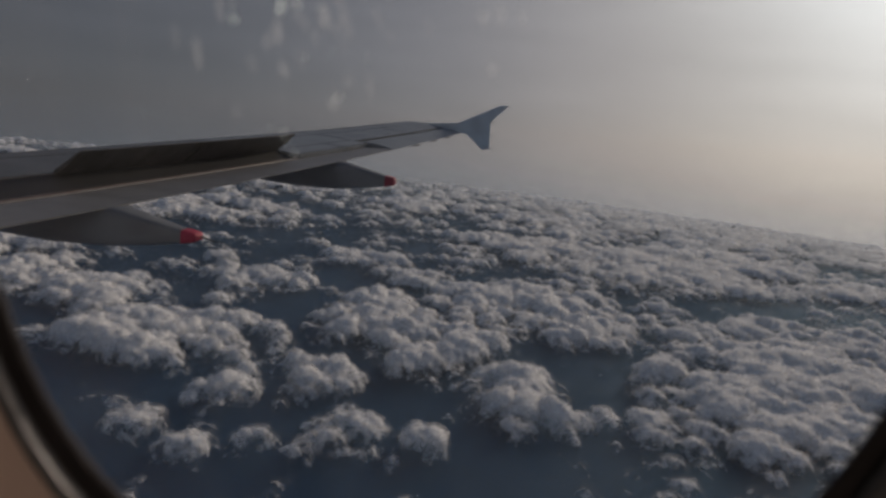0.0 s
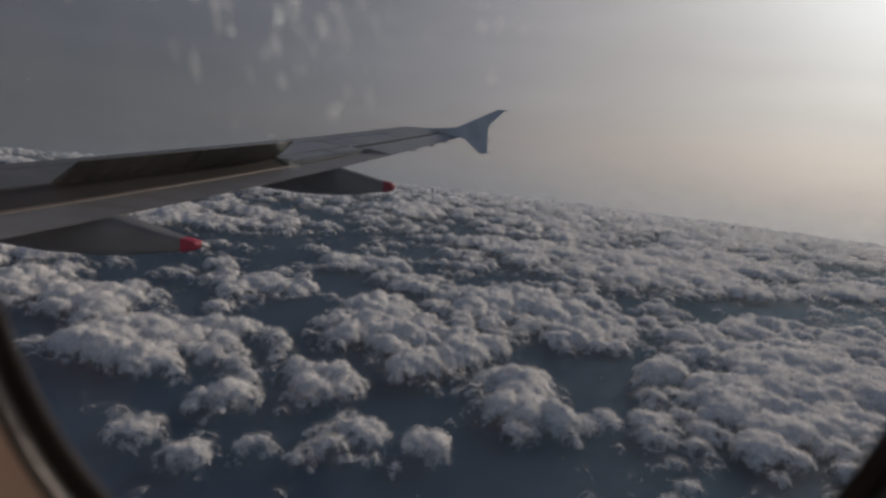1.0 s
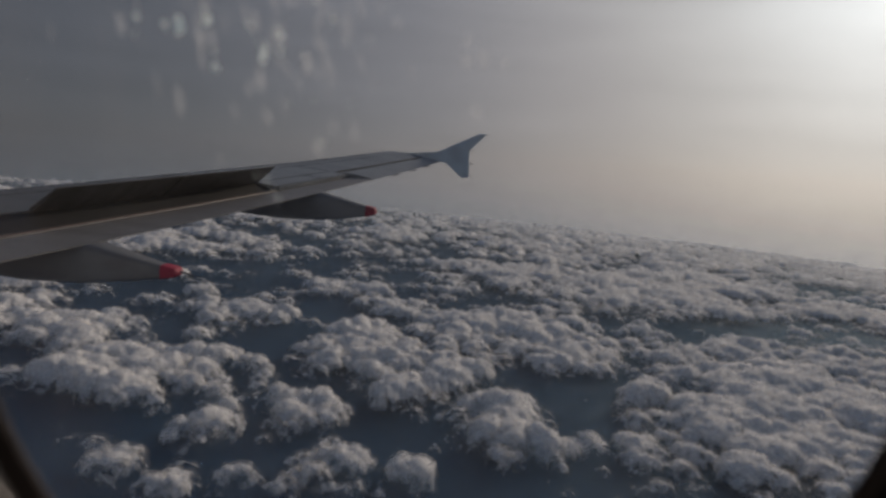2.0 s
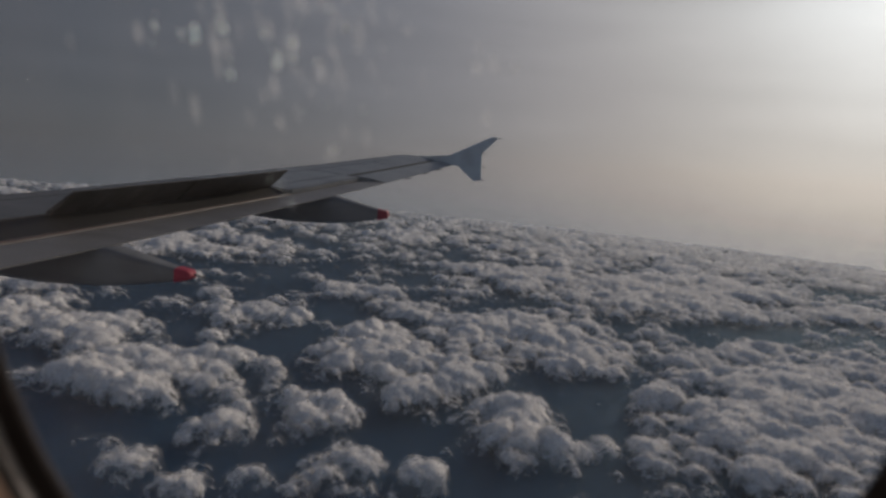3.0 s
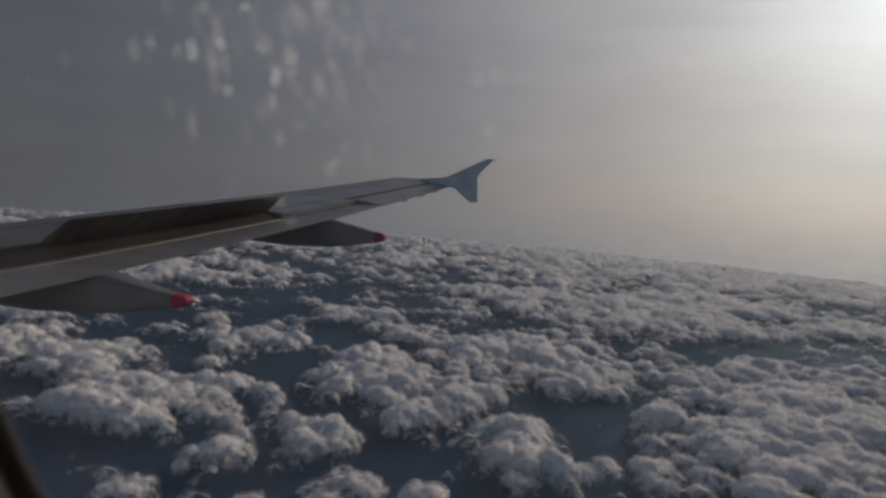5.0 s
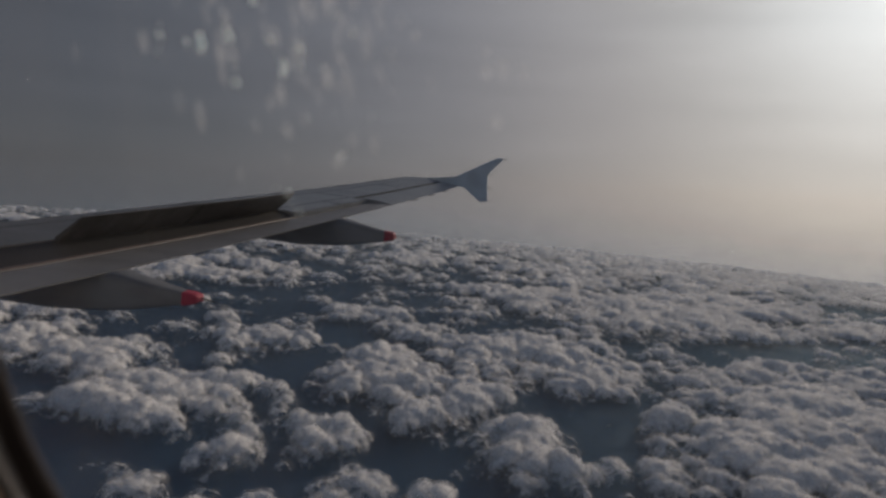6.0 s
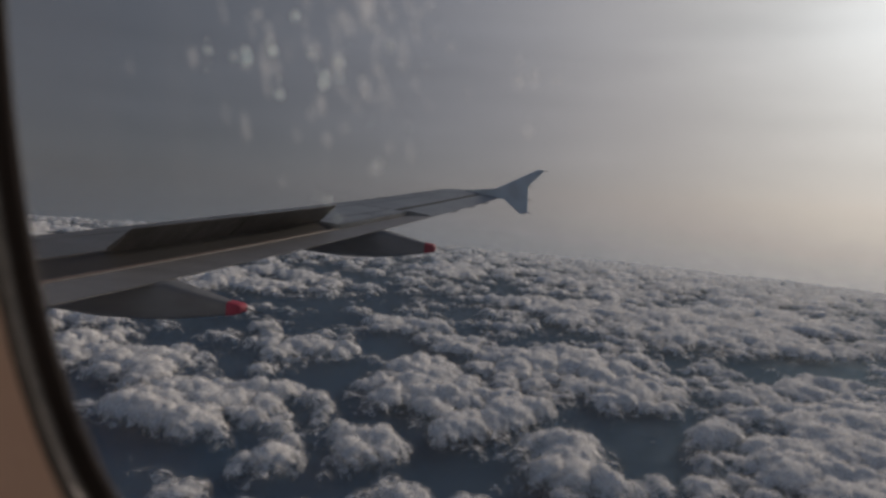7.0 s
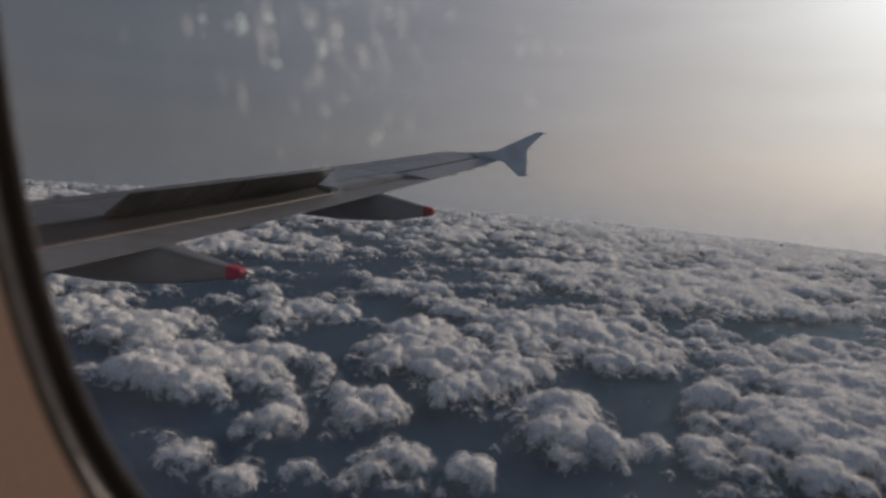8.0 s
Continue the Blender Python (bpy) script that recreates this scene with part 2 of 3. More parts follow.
def puffs3(x, y, z, size, k):
    """Rounded bulges of the given size packed in space: 1 in a bulge's middle, 0 in the creases."""
    u, v, w = ((q / size + k).astype(np.float32).ravel() for q in (x, y, z))
    i, j, l = (np.floor(q).astype(np.int32) for q in (u, v, w))
    u, v, w = u - i, v - j, w - l
    best = np.full(u.shape, 9.0, np.float32)
    for di in (-1, 0, 1):
        for dj in (-1, 0, 1):
            for dl in (-1, 0, 1):
                c = LATTICE[(((i + di) & 63) << 12) | (((j + dj) & 63) << 6) | ((l + dl) & 63)]
                d = (di + 0.15 + 0.7 * c[:, 0] - u) ** 2 + (dj + 0.15 + 0.7 * c[:, 1] - v) ** 2 + (dl + 0.15 + 0.7 * c[:, 2] - w) ** 2
                np.minimum(best, d, out=best)
    return np.clip(1 - best / 0.85, 0, 1).reshape(x.shape)


# where single clouds and the dark gaps between them lie: x, y, reach across and along the view
CLOUDS = [(-425, 563, 50, 76), (-309, 469, 39, 53), (-217, 429, 31, 50), (-258, 403, 41, 41), (-216, 359, 28, 22), (-149, 417, 19, 30),
          (-226, 502, 12, 19), (-245, 648, 56, 89), (-103, 370, 20, 22), (-193, 306, 10, 14), (-159, 287, 26, 31), (-146, 325, 16, 22),
          (-100, 276, 30, 17), (-85, 302, 16, 19), (-57, 295, 24, 19), (-36, 315, 13, 13), (-122, 564, 17, 28), (-119, 474, 15, 24),
          (-85, 507, 25, 36), (-50, 432, 25, 26), (-24, 484, 25, 38), (11, 407, 21, 33), (25, 374, 19, 31), (-7, 357, 9, 11)]
CLOUDS_AFT = [(42, 600, 48, 76), (127, 680, 34, 54), (148, 622, 15, 25), (116, 497, 20, 31), (86, 374, 29, 37), (106, 356, 29, 29),
              (205, 651, 41, 66), (222, 597, 61, 78), (154, 442, 33, 47), (189, 421, 43, 52), (156, 356, 35, 21), (260, 538, 46, 65),
              (-33, 617, 42, 60), (16, 764, 63, 80), (-86, 700, 40, 63), (-181, 792, 46, 73), (201, 500, 30, 38)]
GAPS = [(-318, 397, 16, 26), (-244, 332, 14, 22), (-188, 265, 9, 15), (-274, 536, 22, 35), (-194, 481, 14, 22), (-168, 544, 17, 27),
        (-106, 419, 19, 19), (-130, 331, 12, 19), (-57, 345, 17, 27), (-73, 395, 13, 20), (-16, 322, 15, 24), (6, 305, 17, 14),
        (45, 474, 34, 42), (57, 405, 17, 27), (82, 497, 16, 25), (153, 521, 18, 29), (119, 449, 19, 26), (7, 451, 14, 23),
        (220, 759, 29, 46), (-170, 648, 20, 32), (47, 336, 7, 12), (-181, 345, 18, 12), (285, 813, 52, 50), (-99, 342, 11, 11)]


def patch(x, y, rows, reach):
    """1 inside any of the oval patches, falling softly to 0 round them."""
    best = np.zeros_like(x)
    for cx, cy, across, along in rows:
        r = math.hypot(cx, cy)
        u, v = (x * cy - y * cx) / r, (x * cx + y * cy) / r - r
        best = np.maximum(best, np.exp(-((u / (reach * across)) ** 2 + (v / (reach * along)) ** 2) ** 1.5))
    return best


def coverage(x, y):
    """How thick the deck is: above 0 there is cloud."""
    far = np.clip((np.hypot(x, y) - 380) / 420, 0, 1)
    wx = x + 30 * (value_noise(x, y, 34, 16) - 0.5) + 13 * (value_noise(x, y, 13, 17) - 0.5)
    wy = y + 30 * (value_noise(x, y, 34, 18) - 0.5) + 13 * (value_noise(x, y, 13, 19) - 0.5)
    calm = 0.35 + 0.6 * far
    c = calm * (0.5 * (value_noise(wx, wy, 210, 11) - 0.5) + 0.6 * (value_noise(wx, wy, 95, 12) - 0.5) + 0.45 * (value_noise(wx, wy, 46, 13) - 0.5))
    c = c - 0.05 + 0.33 * far + 0.00035 * np.clip(x, -300, 300) + 0.16 * np.clip((275 - np.hypot(x, y)) / 40, 0, 1)
    c = c + 0.30 * (value_noise(wx, wy, 20, 14) - 0.5) + 0.15 * (value_noise(x, y, 9, 15) - 0.5) + 0.06 * (value_noise(x, y, 4, 20) - 0.5)
    lift = patch(wx, wy, CLOUDS + CLOUDS_AFT, 1.1)
    return c + 0.54 * (1 - 0.45 * far) * lift - 0.48 * patch(wx, wy, GAPS, 1.2) * (1 - 0.55 * lift)


def cloud_sheet(name, az0, az1, n_az, r0, r1, n_r):
    """A stretch of the deck in polar rows, finer near by: heaps with smaller billows upon them."""
    az = np.radians(np.linspace(az0, az1, n_az))
    r = 1.0 / (1.0 / r0 + (1.0 / r1 - 1.0 / r0) * np.linspace(0, 1, n_r) ** 0.92)
    R, A = np.meshgrid(r, az, indexing="ij")
    x, y = R * np.sin(A), R * np.cos(A)
    c = coverage(x, y)
    zero = np.zeros_like(x)
    wx, wy = x + 9 * (value_noise(x, y, 15, 21) - 0.5), y + 9 * (value_noise(x, y, 15, 23) - 0.5)
    grown = 1 + 0.35 * np.clip((R - 600) / 900, 0, 1) + 0.6 * np.clip((R - 1800) / 2000, 0, 1)
    # heads stand out of the heaps, with hollows between them
    away = np.clip((R - 600) / 800, 0, 1)
    c = c + (0.55 + 0.45 * away) * (puffs3(wx, wy, zero, 58, 31) - 0.72) + (0.75 - 0.4 * away) * (puffs3(wx, wy, zero, 25, 41) - 0.72)
    z = 15 * grown * np.tanh(1.35 * c) + 1.5
    full = np.clip((c + 0.12) / 0.3, 0, 1)
    p = np.stack([x, y, z], -1)

    def normals(p):
        n = np.cross(np.gradient(p, axis=1), np.gradient(p, axis=0))
        n[n[..., 2] < 0] *= -1
        n[..., 2] += 0.2 * np.linalg.norm(n, axis=-1)
        return n / (np.linalg.norm(n, axis=-1, keepdims=True) + 1e-9)

    for size, k, amp in ((11, 51, 3.4), (5.6, 61, 1.2), (2.8, 71, 0.4)):
        n = normals(p)
        p = p + n * ((0.25 + 0.75 * full) * (1 - 0.35 * away) * amp * (puffs3(p[..., 0], p[..., 1], p[..., 2], size, k) - 0.4))[..., None]
    p[..., 2] += deck_z(x, y)
    n = normals(p)
    sheet = grid_mesh(name, p, c, CLOUD)
    # loose wisps round the heads
    for out, mat in zip((0.8, 2.0), WISPS):
        wisp = grid_mesh("cloud_wisps", (p + n * out)[::2, ::2], c[::2, ::2], mat)
        wisp.parent = sheet
    return sheet


def grid_mesh(name, p, c, mat):
    """A mesh over a grid of points, left out where the deck has no depth."""
    n_r, n_az = c.shape
    alive = c > -0.3
    quad = alive[:-1, :-1] & alive[1:, :-1] & alive[:-1, 1:] & alive[1:, 1:]
    idx = np.arange(n_r * n_az).reshape(n_r, n_az)
    q = np.stack([idx[:-1, :-1], idx[:-1, 1:], idx[1:, 1:], idx[1:, :-1]], -1)[quad]
    used = np.unique(q)
    remap = np.zeros(n_r * n_az, np.int64)
    remap[used] = np.arange(len(used))
    co, q = p.reshape(-1, 3)[used], remap[q]
    me = bpy.data.meshes.new(name)
    me.vertices.add(len(co))
    me.vertices.foreach_set("co", co.ravel().astype(np.float32))
    me.loops.add(q.size)
    me.loops.foreach_set("vertex_index", q.ravel().astype(np.int32))
    me.polygons.add(len(q))
    me.polygons.foreach_set("loop_start", np.arange(0, q.size, 4, dtype=np.int32))
    me.update(calc_edges=True)
    me.polygons.foreach_set("use_smooth", np.ones(len(q), bool))
    thick = me.attributes.new("thickness", "FLOAT", "POINT")
    thick.data.foreach_set("value", c.ravel()[used].astype(np.float32))
    me.materials.append(mat)
    return new(name, me)


deck = cloud_sheet("cloud_deck", -52, 36, 1300, 225, 4600, 620)
tagged(deck, "broken deck of heaped white cumulus clouds lit from one side", "clouds", kind="stuff")


# ---- haze between the clouds and over the far distance ----
def haze_material(name, colour, forward):
    """A thin veil that scatters light, part of it onwards; its density is kept per point."""
    m = bpy.data.materials.new(name)
    m.use_nodes = True
    nt = m.node_tree
    nt.nodes.clear()
    out = nt.nodes.new("ShaderNodeOutputMaterial")
    clear, mix = nt.nodes.new("ShaderNodeBsdfTransparent"), nt.nodes.new("ShaderNodeMixShader")
    if forward:
        veil, beam, both = nt.nodes.new("ShaderNodeBsdfTranslucent"), nt.nodes.new("ShaderNodeBsdfRefraction"), nt.nodes.new("ShaderNodeMixShader")
        beam.inputs["Roughness"].default_value, beam.inputs["IOR"].default_value = 0.62, 1.001
        beam.inputs["Color"].default_value = (0.9, 0.93, 0.97, 1)
        both.inputs[0].default_value = forward
        nt.links.new(veil.outputs[0], both.inputs[1])
        nt.links.new(beam.outputs[0], both.inputs[2])
    else:
        # rough gloss stands in for droplets throwing the low sun's light onwards
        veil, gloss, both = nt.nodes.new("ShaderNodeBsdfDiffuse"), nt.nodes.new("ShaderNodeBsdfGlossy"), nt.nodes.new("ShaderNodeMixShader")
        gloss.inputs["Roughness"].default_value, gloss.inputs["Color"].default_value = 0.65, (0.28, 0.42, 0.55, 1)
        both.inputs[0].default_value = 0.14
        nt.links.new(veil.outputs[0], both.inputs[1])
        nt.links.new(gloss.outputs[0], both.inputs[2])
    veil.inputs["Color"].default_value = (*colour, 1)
    den = nt.nodes.new("ShaderNodeAttribute")
    den.attribute_name = "veil"
    co, nz, mr, mul = (nt.nodes.new(n) for n in ("ShaderNodeTexCoord", "ShaderNodeTexNoise", "ShaderNodeMapRange", "ShaderNodeMath"))
    nz.inputs["Scale"].default_value, nz.inputs["Detail"].default_value = 0.012, 5
    mr.inputs["From Min"].default_value, mr.inputs["From Max"].default_value, mr.inputs["To Min"].default_value, mr.inputs["To Max"].default_value = 0.3, 0.7, 0.65, 1.35
    mul.operation = "MULTIPLY"
    nt.links.new(co.outputs["Object"], nz.inputs["Vector"])
    nt.links.new(nz.outputs["Fac"], mr.inputs["Value"])
    nt.links.new(mr.outputs[0], mul.inputs[0])
    nt.links.new(den.outputs["Fac"], mul.inputs[1])
    nt.links.new(mul.outputs[0], mix.inputs[0])
    nt.links.new(clear.outputs[0], mix.inputs[1])
    nt.links.new(both.outputs[0], mix.inputs[2])
    nt.links.new(mix.outputs[0], out.inputs[0])
    return m


def haze_object(name, sheets, mat, label):
    """sheets: grids of (point, density)."""
    bm = bmesh.new()
    layer = bm.verts.layers.float.new("veil")
    for rows in sheets:
        vs = []
        for row in rows:
            vs.append([])
            for p, d in row:
                v = bm.verts.new(p)
                v[layer] = d
                vs[-1].append(v)
        for lo, hi in zip(vs, vs[1:]):
            for k in range(len(lo) - 1):
                bm.faces.new((lo[k], lo[k + 1], hi[k + 1], hi[k]))
    me = bpy.data.meshes.new(name)
    bm.to_mesh(me)
    bm.free()
    me.materials.append(mat)
    return tagged(new(name, me), label, "haze", kind="stuff")


def over_deck(r, degrees, up):
    x, y = r * math.sin(radians(degrees)), r * math.cos(radians(degrees))
    return x, y, deck_z(x, y) + up


# upright veils, one behind the other, thinning out above the clouds
haze_object("haze", [[[(over_deck(r, a, up), d) for a in range(-64, 60, 4)]
                      for up, d in ((-58, w), (20, w), (60, 0.8 * w), (110, 0.5 * w), (170, 0.2 * w), (250, 0.0))]
                     for r, w in ((210, 0.025), (270, 0.025), (340, 0.03), (430, 0.035), (560, 0.04), (850, 0.06), (1250, 0.08), (1800, 0.12), (2600, 0.16), (3400, 0.2), (4000, 0.24))],
            haze_material("far_haze", (0.36, 0.44, 0.52), 0.58), "thin grey-blue haze over the distant clouds")
# level sheets round the clouds' lower parts; their navy colour paints airlight and shade
haze_object("gap_haze", [[[(over_deck(r, a, up), d) for a in range(-64, 60, 4)] for r in (150, 250, 400, 600, 900, 1300, 1900, 2700, 3600, 4500)]
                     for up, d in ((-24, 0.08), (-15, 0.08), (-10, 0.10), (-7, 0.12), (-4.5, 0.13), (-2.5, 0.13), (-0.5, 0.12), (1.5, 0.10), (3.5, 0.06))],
            haze_material("gap_tint", (0.03, 0.085, 0.17), 0.0), "dark blue sheets for the haze and shade between the clouds")


# ---- helpers for things ----
def part(name, bm, mat, parent=None, label="", smooth=True):
    me = bpy.data.meshes.new(name)
    bmesh.ops.recalc_face_normals(bm, faces=bm.faces)
    bm.to_mesh(me)
    bm.free()
    for m in (mat if isinstance(mat, (list, tuple)) else (mat,)):
        me.materials.append(m)
    if smooth:
        for f in me.polygons:
            f.use_smooth = True
        me.set_sharp_from_angle(angle=radians(38))
    ob = new(name, me)
    if parent:
        ob.parent = parent
    return tagged(ob, label)


def loft(bm, rings, closed=True, caps=True):
    """Skin over rings of points of equal length."""
    vs = [[bm.verts.new(p) for p in ring] for ring in rings]
    n = len(vs[0])
    for a, b in zip(vs, vs[1:]):
        for i in range(n if closed else n - 1):
            bm.faces.new((a[i], a[(i + 1) % n], b[(i + 1) % n], b[i]))
    if caps and closed:
        bm.faces.new(vs[0][::-1])
        bm.faces.new(vs[-1])
    return vs


def rod(bm, a, b, r0, r1, n=6):
    a, b = Vector(a), Vector(b)
    q = (b - a).to_track_quat("Z", "Y")
    loft(bm, [[c + q @ Vector((r * math.cos(k * 2 * math.pi / n), r * math.sin(k * 2 * math.pi / n), 0)) for k in range(n)]
              for c, r in ((a, r0), (b, r1))])


# ---- the wing ----
TE_X, TE_S = -5.637, 0.27  # trailing edge in plan: x = TE_X + TE_S y; in height it bends upwards to the tip
TIP = 15.44


def te(y):
    return TE_X + TE_S * y, -1.191 + 0.0882 * (y - 5.156) + 0.00222 * (y - 5.156) * (y - 10.11)


def chord(y):
    return 1.5 + 0.24 * (15.3 - y)


def at(y, k, up):
    """A point of the wing: span, share of the chord ahead of the trailing edge, share of the chord above it."""
    x, z = te(y)
    c = chord(y)
    return Vector((x - k * c, y, z + (up + 0.075 * max(0.0, k - 0.36) * max(-0.1, (y - 7.2) / 8.2) + 0.018 * min(1.0, max(0.0, (k - 0.2) / 0.3)) * max(0.0, (y - 13.2) / 2.2)) * c))


# upper and lower side of the section: share of the chord ahead of the trailing edge, height as a share of the chord
UPPER = ((0.20, 0.026), (0.31, 0.038), (0.345, 0.041), (0.45, 0.048), (0.60, 0.052), (0.75, 0.046), (0.88, 0.030), (0.96, 0.010), (1.0, -0.015))
LOWER = ((0.97, -0.038), (0.88, -0.055), (0.7, -0.07), (0.5, -0.065), (0.35, -0.042), (0.205, -0.014))
SPOILER_IN, SPOILER_OUT, AILERON_IN = 6.85, 10.2, 12.1

wing = tagged(new("airliner_wing"), "pale grey swept airliner wing with raised dark speed brakes", "aircraft wing")


def wing_box():
    """Fixed skin from the leading edge to the flap shroud; over the brakes it ends at their hinge."""
    for a, b, first in ((0.3, SPOILER_OUT, 2), (SPOILER_OUT, AILERON_IN, 0), (AILERON_IN, TIP, 1)):
        bm = bmesh.new()
        ys = np.linspace(a, b, 9)
        loft(bm, [[at(y, k, u) for k, u in UPPER[first:] + LOWER[:(-1 if first else None)]] for y in ys])
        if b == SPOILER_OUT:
            part("wing_skin", bm, WING_INNER, wing, "dull dark grey inner wing skin")
        else:
            part("wing_skin", bm, WING_PAINT, wing, "pale grey painted wing skin")


wing_box()
# bay floor; the shade below the raised brakes is in its base colour
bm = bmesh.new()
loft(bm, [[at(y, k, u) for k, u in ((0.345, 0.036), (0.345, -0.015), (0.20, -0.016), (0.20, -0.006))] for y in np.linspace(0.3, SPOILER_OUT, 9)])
part("spoiler_bay", bm, WELL_SHADE, wing, "open bay under the speed brakes, coloured dark as in shade")
bm = bmesh.new()
loft(bm, [[at(y, k, u) for k, u in ((0.268, -0.006), (0.264, 0.003), (0.205, 0.006), (0.200, -0.01))] for y in np.linspace(0.3, SPOILER_OUT + 0.1, 9)])
part("seal_strip", bm, SEAL_GREY, wing, "grey seal strip along the flap's front")
bm = bmesh.new()
loft(bm, [[at(y, k, u) for k, u in ((0.221, 0.004), (0.220, 0.0075), (0.209, 0.0078), (0.207, 0.004))] for y in np.linspace(0.3, SPOILER_OUT - 0.4, 9)])
part("rub_strip", bm, RUB_STRIP, wing, "worn brown rub strip")


def flap(name, y0, y1, k0, mat, tall=0.004):
    bm = bmesh.new()
    sec = ((k0, tall * 0.3), (k0 * 0.96, tall * 0.9), (k0 * 0.75, tall), (k0 * 0.5, tall * 0.85), (k0 * 0.25, tall * 0.45), (0, 0.0), (0.0, -0.004), (k0 * 0.5, -0.012), (k0, -0.010))
    loft(bm, [[at(y, k, u) for k, u in sec] for y in np.linspace(y0, y1, 7)])
    return part(name, bm, mat, wing)


flap("flap", 0.3, AILERON_IN, 0.198, FLAP_PAINT)
flap("aileron", AILERON_IN + 0.03, 15.3, 0.300, WING_PAINT, tall=0.034)


def spoiler(y0, y1):
    """A raised brake panel, hinged at its front edge."""
    bm = bmesh.new()
    rings = []
    for y in np.linspace(y0, y1, 4):
        h = at(y, 0.345, 0.041)
        d = Vector((math.cos(radians(40)), 0, math.sin(radians(40))))
        n = Vector((-d.z, 0, d.x))
        span = 0.40
        rings.append([h + n * 0.02, h + d * span + n * 0.004, h + d * span - n * 0.004, h + d * span * 0.5 - n * 0.03, h - n * 0.03])
    loft(bm, rings)
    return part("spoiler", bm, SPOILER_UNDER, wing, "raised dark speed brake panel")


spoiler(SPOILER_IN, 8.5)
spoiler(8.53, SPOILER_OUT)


def wingtip_fence():
    """Arrow-shaped plate with an upper and a lower fin on a slim base along the tip."""
    bm = bmesh.new()
    outline = ((-0.69, 0.486), (-0.53, 0.481), (-0.882, 0.109), (-0.86, -0.488), (-1.03, -0.511), (-1.40, -0.20), (-1.9, -0.14), (-2.6, -0.09), (-2.75, -0.04),
               (-2.55, -0.045), (-2.1, -0.02), (-1.60, 0.03))
    rings = []
    for dy, grow in ((-0.03, 0.97), (-0.012, 1.0), (0.012, 1.0), (0.03, 0.97)):
        rings.append([(-1.05 + (x + 1.05) * grow, 15.46 + dy + 0.06 * abs(z), z * grow) for x, z in outline])
    loft(bm, rings)
    plate = part("wingtip_fence", bm, FENCE_PAINT, wing, "blue-grey arrow-shaped wingtip fence")
    for x, z in ((-0.55, 0.475), (-0.87, 0.11), (-0.872, -0.18), (-0.868, -0.47)):
        bm = bmesh.new()
        rod(bm, (x - 0.02, 15.49, z), (x + 0.10, 15.50, z - 0.015), 0.009, 0.005)
        part("static_discharger", bm, WIRE_DARK, plate)


wingtip_fence()

# small actuator blisters and wicks along the aileron's trailing edge
for y in (13.1, 13.9, 14.6):
    x, z = te(y)
    bm = bmesh.new()
    rod(bm, (x - 0.16, y, z - 0.035), (x + 0.05, y, z - 0.03), 0.022, 0.008)
    part("trailing_wick", bm, WIRE_DARK, wing)


def fairing(y, deep):
    """Flap track fairing: a boxy canoe under the wing with a red cap at its tail."""
    tx, tz = te(y)
    prof = ((-2.3, -0.16, -0.20, 0.03), (-1.9, -0.10, -0.31, 0.11), (-1.2, -0.06, -0.405, 0.18), (-0.6, -0.04, -0.445, 0.20), (-0.05, -0.012, -0.43, 0.195),
            (0.02, -0.006, -0.427, 0.19), (0.40, -0.095, -0.378, 0.145), (0.70, -0.165, -0.325, 0.095))
    cap = ((0.70, -0.160, -0.330, 0.10), (0.78, -0.172, -0.316, 0.095), (0.835, -0.185, -0.30, 0.085), (0.858, -0.21, -0.275, 0.05))

    def ring(dx, top, bot, half):
        bot *= deep
        mid, tall = (top + bot) / 2, (top - bot) / 2
        return [Vector((tx + dx, y + half * (1 - 0.12 * math.sin(a)) * math.copysign(abs(math.cos(a)) ** 0.34, math.cos(a)),
                        tz + mid + tall * math.copysign(abs(math.sin(a)) ** 0.3, math.sin(a)))) for a in (np.arange(20) + 0.5) * math.pi / 10]

    bm = bmesh.new()
    loft(bm, [ring(*p) for p in prof])
    body = part("flap_track_fairing", bm, FAIRING_PAINT, wing, "grey canoe-shaped flap track fairing")
    bm = bmesh.new()
    loft(bm, [ring(*p) for p in cap])
    part("tail_cap", bm, RED_PAINT, body, "red painted tail cap")
    bm = bmesh.new()
    rod(bm, (tx + 0.83, y, tz - 0.215), (tx + 1.04, y + 0.01, tz - 0.265), 0.009, 0.005)
    part("static_discharger", bm, WIRE_DARK, body)


fairing(10.42, 1.0)
fairing(6.31, 0.9)


# ---- seams of the wing's panels ----
def top_at(y, k):
    """A point on the upper skin."""
    for (k0, u0), (k1, u1) in zip(UPPER, UPPER[1:]):
        if k0 <= k <= k1:
            return at(y, k, u0 + (u1 - u0) * (k - k0) / (k1 - k0))
    return at(y, k, UPPER[0][1])


def seam(y0, k0, y1, k1, wide=0.014):
    """A dark joint strip lying just proud of the skin."""
    bm = bmesh.new()
    rings = []
    for s in np.linspace(0, 1, 14):
        p = top_at(y0 + (y1 - y0) * s, k0 + (k1 - k0) * s)
        side = Vector((wide / 2, 0, 0)) if abs(y1 - y0) > 0.5 else Vector((0, wide / 2, 0))
        rings.append([p - side + Vector((0, 0, 0.004)), p + side + Vector((0, 0, 0.004)), p + side - Vector((0, 0, 0.01)), p - side - Vector((0, 0, 0.01))])
    loft(bm, rings)
    part("panel_seam", bm, SEAM, wing)


